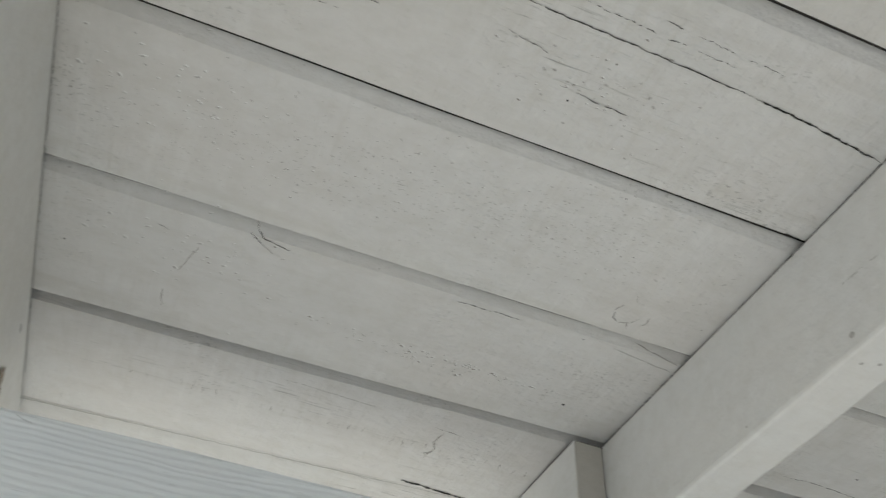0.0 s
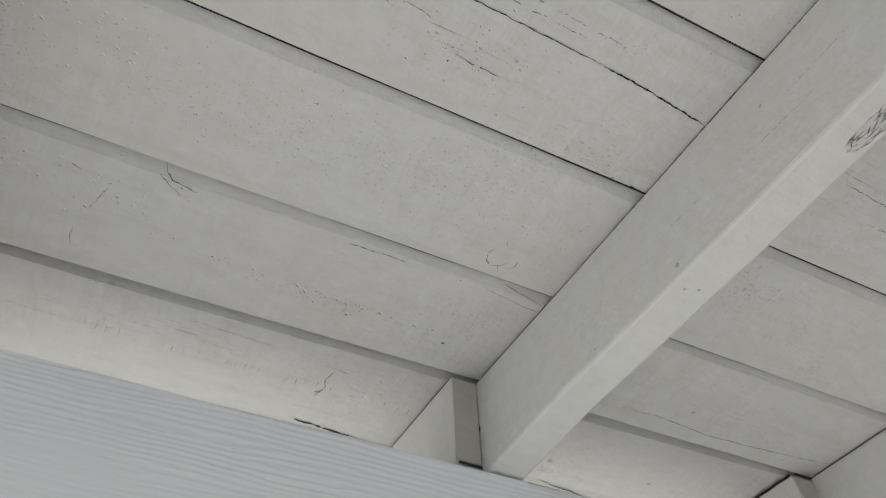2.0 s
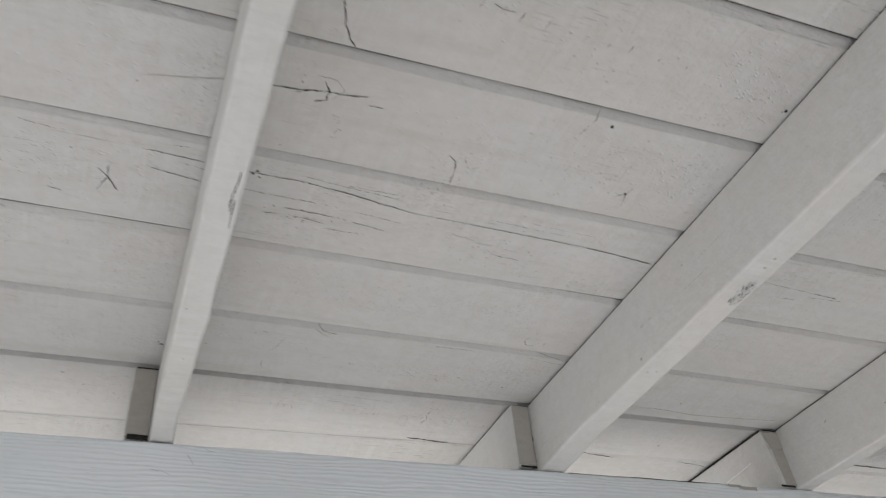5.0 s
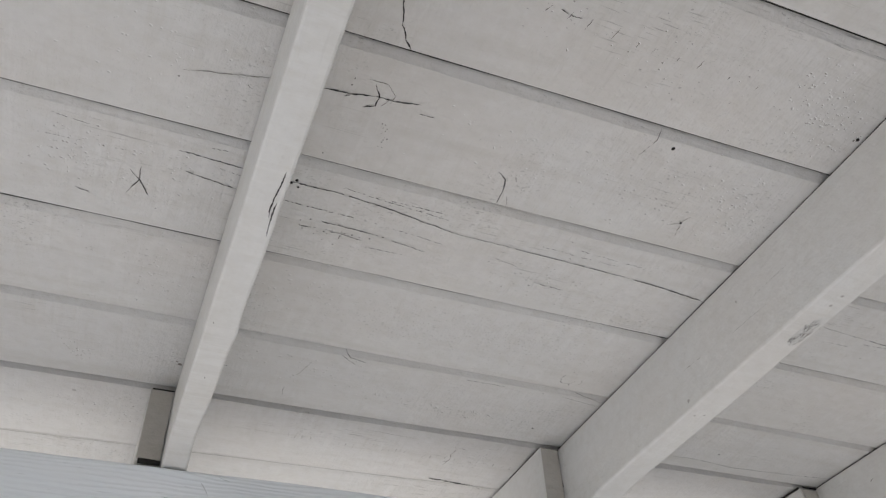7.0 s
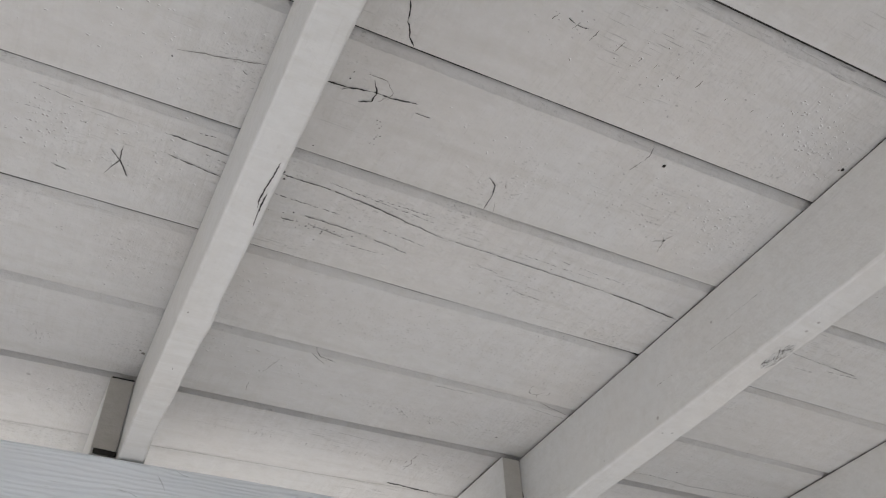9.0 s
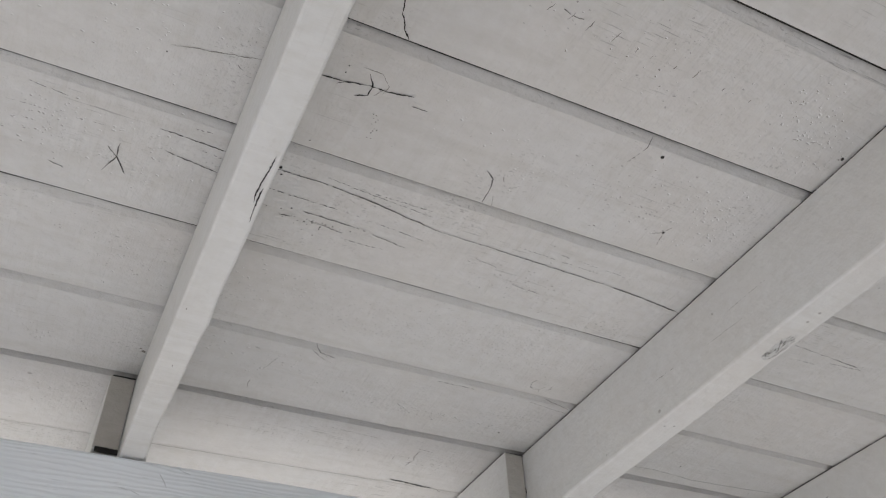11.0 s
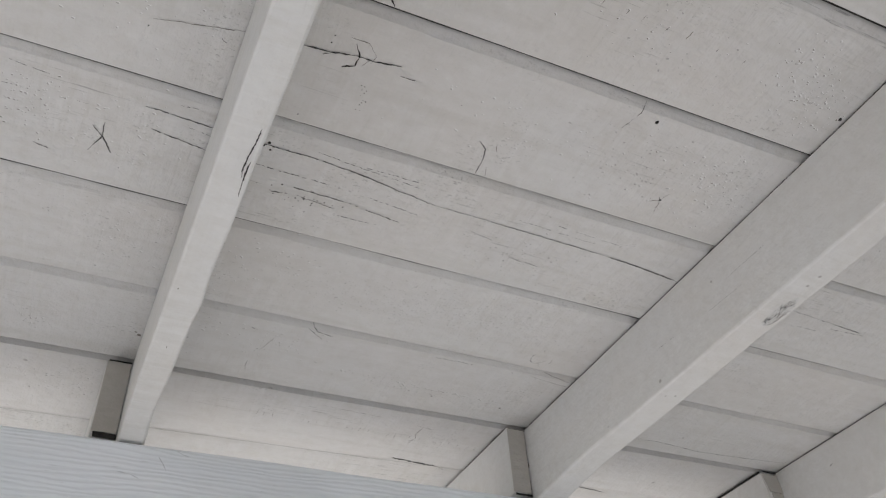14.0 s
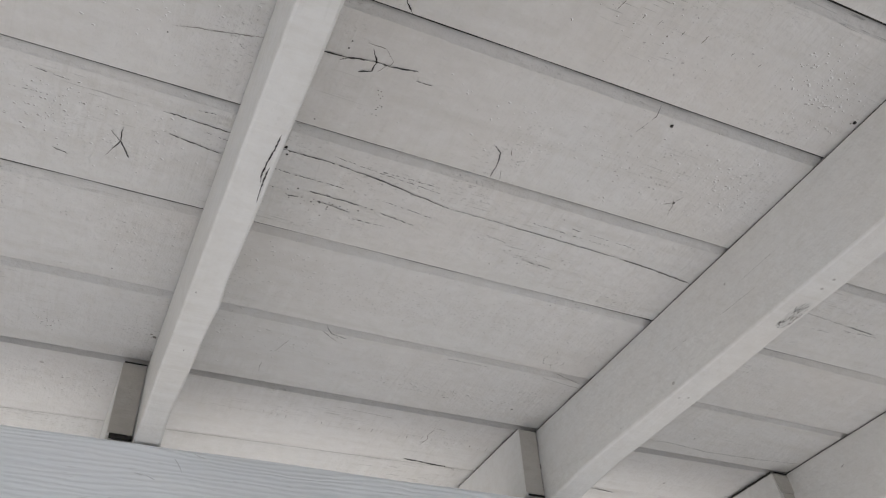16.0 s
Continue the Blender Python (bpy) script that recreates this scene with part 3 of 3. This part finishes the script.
split = RAFTERS[4]
for pts, w in ((((-0.639, -0.077), (-0.6415, -0.045), (-0.643, -0.018)), 0.0018), (((-0.638, -0.033), (-0.6385, -0.005), (-0.637, 0.018)), 0.0018),
               (((-0.643, -0.030), (-0.641, -0.010)), 0.0010)):
    ribbon(split, pts, under_rafter, CRACK_AND_SHADE, w, 0.0006)
# dark ribbon painting the shaded gap at the rafter's foot
ribbon(split, ((-0.6350, 0.546), (-0.6342, 0.556), (-0.6340, 0.575)), lambda u, v: (u, v, -DEPTH - 0.0186), CRACK_AND_SHADE, 0.0020, 0.0004)


def beside_first(u, v):
    return (R1 + 0.0370 - 0.001 * v / DEPTH + 0.0016, u, v)


ribbon(split, ((0.590, -0.066), (0.610, -0.074), (0.628, -0.080), (0.650, -0.086)), beside_first, STAIN, 0.020, 0.0016, name="stain", label="brown water stain at the foot")
ribbon(split, ((0.568, -0.0275), (0.584, -0.0290)), beside_first, CRACK_AND_SHADE, 0.0018, 0.0004)
for u, v in ((-0.650, 0.300), (-0.661, 0.182), (-0.655, 0.420)):
    ribbon(split, ((u, v), (u + 0.0004, v + 0.004)), under_rafter, HAIRLINE, 0.0016, 0.0003)
knotted = RAFTERS[5]
bm = bmesh.new()
rnd = random.Random(3)
bm.faces.new([bm.verts.new((0.0310 + 0.0100 * rnd.uniform(0.75, 1.05) * math.cos(a), -0.032 + 0.031 * rnd.uniform(0.8, 1.1) * math.sin(a), lower_z(-0.032, seed_of(5), -DEPTH) - 0.0004)) for a in [i * math.tau / 18 for i in range(18)]])
k = part("knot", bm, KNOT, knotted, "bare grey knot where the paint has gone")
k.matrix_world = ROOF
for i in range(84):
    r, a = math.sqrt(rnd.random()), rnd.uniform(0, math.tau)
    cx, cy = 0.0310 + 0.0095 * r * math.cos(a), -0.032 + 0.029 * r * math.sin(a)
    L, tilt = rnd.uniform(0.002, 0.010), rnd.gauss(0, 0.3)
    ribbon(knotted, ((cx - L * tilt * 0.5, cy - L * 0.5), (cx + L * tilt * 0.5, cy + L * 0.5)), under_rafter, CRACK_AND_SHADE if i % 3 else HAIRLINE, rnd.uniform(0.0006, 0.0013), 0.0004)


def rafter_dot(ob, centre, r, axis, material):
    bm = bmesh.new()
    ring = []
    for i in range(10):
        a = i * math.tau / 10
        c, s = r * math.cos(a), r * math.sin(a)
        ring.append(bm.verts.new((centre[0] + c, centre[1] + s, centre[2]) if axis == "z" else (centre[0], centre[1] + c, centre[2] + s)))
    bm.faces.new(ring)
    o = part("nail_head", bm, material, ob)
    o.matrix_world = ROOF


for c, r in (((0.025, -0.088), 0.0021), ((0.026, -0.107), 0.0021), ((0.015, 0.181), 0.0016), ((0.028, 0.176), 0.0018)):
    rafter_dot(knotted, (*c, lower_z(c[1], seed_of(5), -DEPTH) - 0.0006), r, "z", FAINT)
for c, r in (((0.168, -0.117), 0.0028), ((0.026, -0.045), 0.0018), ((0.30, -0.119), 0.0012)):
    rafter_dot(knotted, (beside(0.0)(*c)[0] - 0.0004, *c), r, "x", NAIL)
for pts in (((0.004, -0.058), (-0.072, -0.059)), ((0.05, -0.080), (-0.02, -0.083)), ((0.16, -0.07), (0.12, -0.073))):
    ribbon(knotted, pts, beside(0.0), HAIRLINE, 0.0006, 0.0003, broken=0.3, name="scratch")

# saw line across the second tail's end; dark ribbons painting shaded gaps round the tails
def on_tail_end(y):
    return lambda u, v: (u, y - 0.0022, v)


ribbon(TAILS[5], ((-0.020, -0.078), (-0.003, -0.076)), on_tail_end(0.532), CRACK_AND_SHADE, 0.0013, 0.0003, name="saw_line")
ribbon(TAILS[5], ((-0.0022, -0.060), (-0.0032, -0.090), (-0.0028, -0.121)), on_tail_end(0.532), CRACK_AND_SHADE, 0.0032, 0.0006, name="open_joint")
for k, x0, x1, y, low in ((4, R1 - 0.034, R1 - 0.001, 0.551, 0.0085), (5, -0.034, -0.001, 0.532, 0.002), (6, R3 - 0.038, R3 - 0.002, 0.5125, 0.002)):
    ribbon(TAILS[k], ((x0, -0.0065), (x1, -0.0060)), on_tail_end(y), CRACK_AND_SHADE, 0.0036, 0.0002, name="open_joint", jag=0.15)
    ribbon(TAILS[k], ((x0 + 0.001, -DEPTH + 0.003 - low * 0.3), (x1, -DEPTH + 0.003 - low * 0.3)), on_tail_end(y), CRACK_AND_SHADE, 0.004 + low * 0.9, 0.0002, name="open_joint", jag=0.15)
ribbon(TAILS[6], ((0.662, -0.058), (0.620, -0.056), (0.571, -0.052)), lambda u, v: (R3 - 0.0365, u, v), BEAM_PAINT, 0.0035, 0.0006, name="paint_ridge")
# dark strip painting a shaded gap, and a lifted paint flake, along the beam's upper arris
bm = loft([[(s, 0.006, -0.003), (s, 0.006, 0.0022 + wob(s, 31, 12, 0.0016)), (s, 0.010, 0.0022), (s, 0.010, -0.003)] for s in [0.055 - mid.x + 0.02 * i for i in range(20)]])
gap_strip = part("dirt_line", bm, CRACK_AND_SHADE, beam, "dark strip painting the shaded gap along the upper edge")
gap_strip.matrix_world = BEAM
for a, b, h, dz in ((0.400, 0.432, 0.004, -0.001), (0.428, 0.470, 0.006, -0.0040)):
    a, b = a - mid.x, b - mid.x
    bm = loft([[(u, -0.0022 + 0.001 * f, dz - h * 0.5 - 0.003 * f - 0.001 * math.sin(5 * f)), (u, -0.0018 + 0.001 * f, dz + h * 0.3), (u, 0.006, dz + h * 0.4), (u, 0.006, dz - h * 0.5)] for f, u in [(j / 6, a + (b - a) * j / 6) for j in range(7)]])
    flake = part("paint_flake", bm, END_PAINT, beam, "lifted grey paint flake")
    flake.matrix_world = BEAM
# dark spots beside the first rafter and a dotted scar near the big knot
for cx, cy, r in ((-0.606, 0.050, 0.0022), (-0.611, 0.056, 0.0018), (-0.602, 0.060, 0.0014), (-0.675, 0.478, 0.0036), (-0.680, 0.472, 0.0020)):
    dot(cx, cy, r, HAIRLINE if cy > 0.4 else CRACK_AND_SHADE)
rnd = random.Random(21)
for i in range(12):
    dot(-0.535 + 0.002 * i * 0.3 + rnd.uniform(-0.005, 0.005), -0.068 + 0.0032 * i + rnd.uniform(-0.003, 0.003), rnd.uniform(0.0004, 0.0010), HAIRLINE if i % 3 else CRACK_AND_SHADE)
for i in range(26):
    dot(rnd.gauss(-0.555, 0.03), rnd.gauss(0.122, 0.010), rnd.uniform(0.0005, 0.0012), HAIRLINE if i % 2 else CRACK_AND_SHADE)
# dark ribbons painting the shaded gap along the top of the second and third tails
ribbon(TAILS[6], ((0.516, -0.0055), (0.640, -0.0055), (0.780, -0.0060)), lambda u, v: (R3 - 0.0408, u, v), CRACK_AND_SHADE, 0.0060, 0.0003, name="open_joint", jag=0.3)
ribbon(TAILS[5], ((0.535, -0.0045), (0.700, -0.0045)), lambda u, v: (-0.0362, u, v), CRACK_AND_SHADE, 0.0032, 0.0003, name="open_joint", jag=0.3)


def specks(count, x0, x1, y0, y1, drop=0.0, size=0.0009, material=None, aside=0.0):
    """A joined cluster of tiny flat pits, or of pale flecks painting their lit rims, on one board, thickest along its
    middle line; drop: how far that line sinks from end to end; aside: how far beside the same pits the marks lie.
    """
    rnd = random.Random(int(x0 * 1000) + count)
    bm = bmesh.new()
    for _ in range(count):
        f = min(max(rnd.gauss(0.5, 0.27), 0.0), 1.0)
        x = x0 + (x1 - x0) * f + rnd.uniform(-0.01, 0.01)
        y = (y0 + y1) / 2 + drop * (f - 0.5) + rnd.gauss(0, 0.28) * (y1 - y0)
        r = size * rnd.choice((0.35, 0.5, 0.5, 0.7, 1.0))
        lean, stretch = rnd.gauss(0.25, 0.35), rnd.uniform(1.0, 2.6)
        x, y = x + aside, y - aside
        z = board_z(x, y) - (0.0004 if aside else 0.0005)
        ring = []
        for k in range(6):
            a = k * math.tau / 6
            u, v = r * stretch * math.cos(a) * rnd.uniform(0.7, 1.2), r * math.sin(a) * rnd.uniform(0.7, 1.2)
            ring.append(bm.verts.new((x + u * math.cos(lean) - v * math.sin(lean), y + u * math.sin(lean) + v * math.cos(lean), z)))
        bm.faces.new(ring)
    ob = part("paint_flecks" if aside else "pits", bm, material or HAIRLINE, board_at((x0 + x1) / 2, (y0 + y1) / 2))
    ob.matrix_world = ROOF
    tagged(ob, kind="stuff")


def blisters(count, x0, x1, y0, y1, drop=0.0, size=0.0009, pit=None):
    """Pits, each with a pale flat fleck beside it that paints the blister's highlight."""
    specks(count, x0, x1, y0, y1, drop, size, pit)
    specks(count, x0, x1, y0, y1, drop, size * 1.25, LIT_FLECK, size * 0.9)


blisters(90, -0.60, -0.10, 0.225, 0.315, -0.02, 0.0006)
specks(1000, -0.62, -0.03, 0.215, 0.320, -0.02, 0.00065, FAINT)
blisters(70, -0.14, 0.0, -0.285, -0.225, 0.05, 0.0007)
blisters(60, -0.90, -0.83, 0.05, 0.14)
blisters(26, -0.85, -0.79, 0.47, 0.505, 0.03, 0.0009)
specks(70, -0.83, -0.68, 0.22, 0.32, 0.06, 0.0009, FAINT)
blisters(40, -0.32, -0.15, 0.085, 0.155, 0.0, 0.0007)
specks(60, -0.32, -0.12, 0.085, 0.155, 0.0, 0.0010, FAINT)
blisters(30, -0.58, -0.40, 0.385, 0.48, 0.0, 0.0010)
blisters(45, -0.30, -0.06, -0.14, -0.03, 0.0, 0.0008)
specks(70, -0.30, -0.06, -0.14, -0.03, 0.0, 0.0011, FAINT)
blisters(40, -0.45, -0.12, -0.30, -0.20, 0.0, 0.0008)
specks(50, -0.45, -0.12, -0.30, -0.20, 0.02, 0.0011, FAINT)
blisters(70, -0.90, -0.68, 0.60, 0.70)
specks(60, 0.08, 0.30, 0.58, 0.68, 0.0, 0.0008, FAINT)
specks(60, 0.10, 0.50, 0.03, 0.14, 0.0, 0.0008, FAINT)
# knot and stains on the third rafter, fine curls in the beam's paint
third = RAFTERS[6]
for i in range(9):
    u, v = 0.238 + rnd.uniform(-0.006, 0.006), -0.079 + rnd.uniform(-0.004, 0.004)
    ribbon(third, ((u, v), (u + rnd.uniform(-0.004, 0.006), v + rnd.uniform(-0.002, 0.002))), lambda a, b: (R3 - 0.0022 - 0.006 * b / DEPTH, a, b), CRACK_AND_SHADE if i % 2 else HAIRLINE, 0.0016, 0.0003)
ribbon(third, ((0.386, -0.049), (0.378, -0.046)), lambda a, b: (R3 - 0.0022 - 0.006 * b / DEPTH, a, b), FAINT, 0.0040, 0.0004, name="stain")


def on_beam(u, v):
    return (u, 0.0 - 0.0012, v)


for pts in (((-0.662, -0.043), (-0.646, -0.044), (-0.633, -0.049)), ((-0.588, -0.004), (-0.580, -0.008), (-0.570, -0.010)), ((-0.612, -0.016), (-0.604, -0.026), (-0.600, -0.034))):
    o = ribbon(beam, tuple((u - mid.x, v) for u, v in pts), on_beam, CURL, 0.0013, 0.0002, name="paint_curl")
    o.matrix_world = BEAM
# dark ribbons painting the shaded gaps between the rafters and the boards above them
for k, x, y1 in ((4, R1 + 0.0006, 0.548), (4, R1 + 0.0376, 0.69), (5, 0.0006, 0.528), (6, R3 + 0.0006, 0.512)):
    ribbon(RAFTERS[k], tuple((-0.95 + (y1 + 0.95) * i / 12, -0.0022 + 0.0006 * math.sin(i * 1.9 + k)) for i in range(13)), lambda u, v, x=x: (x, u, v), CRACK_AND_SHADE, 0.0016, 0.0004, name="open_joint", jag=0.9, broken=0.06)
# dotted rows of pits in the board before the beam
blisters(46, -0.37, -0.10, 0.463, 0.472, 0.006, 0.0011)
blisters(22, -0.33, -0.16, 0.476, 0.484, 0.006, 0.0010)
specks(60, -0.38, -0.08, 0.460, 0.490, 0.006, 0.0009, FAINT)
# pits with painted highlights round the knots and along the upper boards
blisters(70, -0.16, -0.02, -0.13, -0.02, 0.03, 0.0011, FAINT)
blisters(80, -0.13, 0.0, -0.30, -0.20, 0.06, 0.0011, FAINT)
blisters(60, -0.90, -0.69, -0.15, -0.02, 0.0, 0.0009, FAINT)
blisters(70, -0.90, -0.69, 0.03, 0.16, 0.0, 0.0010, FAINT)
blisters(60, -0.80, -0.69, 0.21, 0.33, 0.05, 0.0009, FAINT)
blisters(50, -0.50, -0.25, -0.12, -0.02, 0.0, 0.0009, FAINT)
blisters(60, -0.62, -0.45, 0.20, 0.33, 0.0, 0.0010, FAINT)
blisters(40, -0.60, -0.40, 0.38, 0.50, 0.0, 0.0010, FAINT)
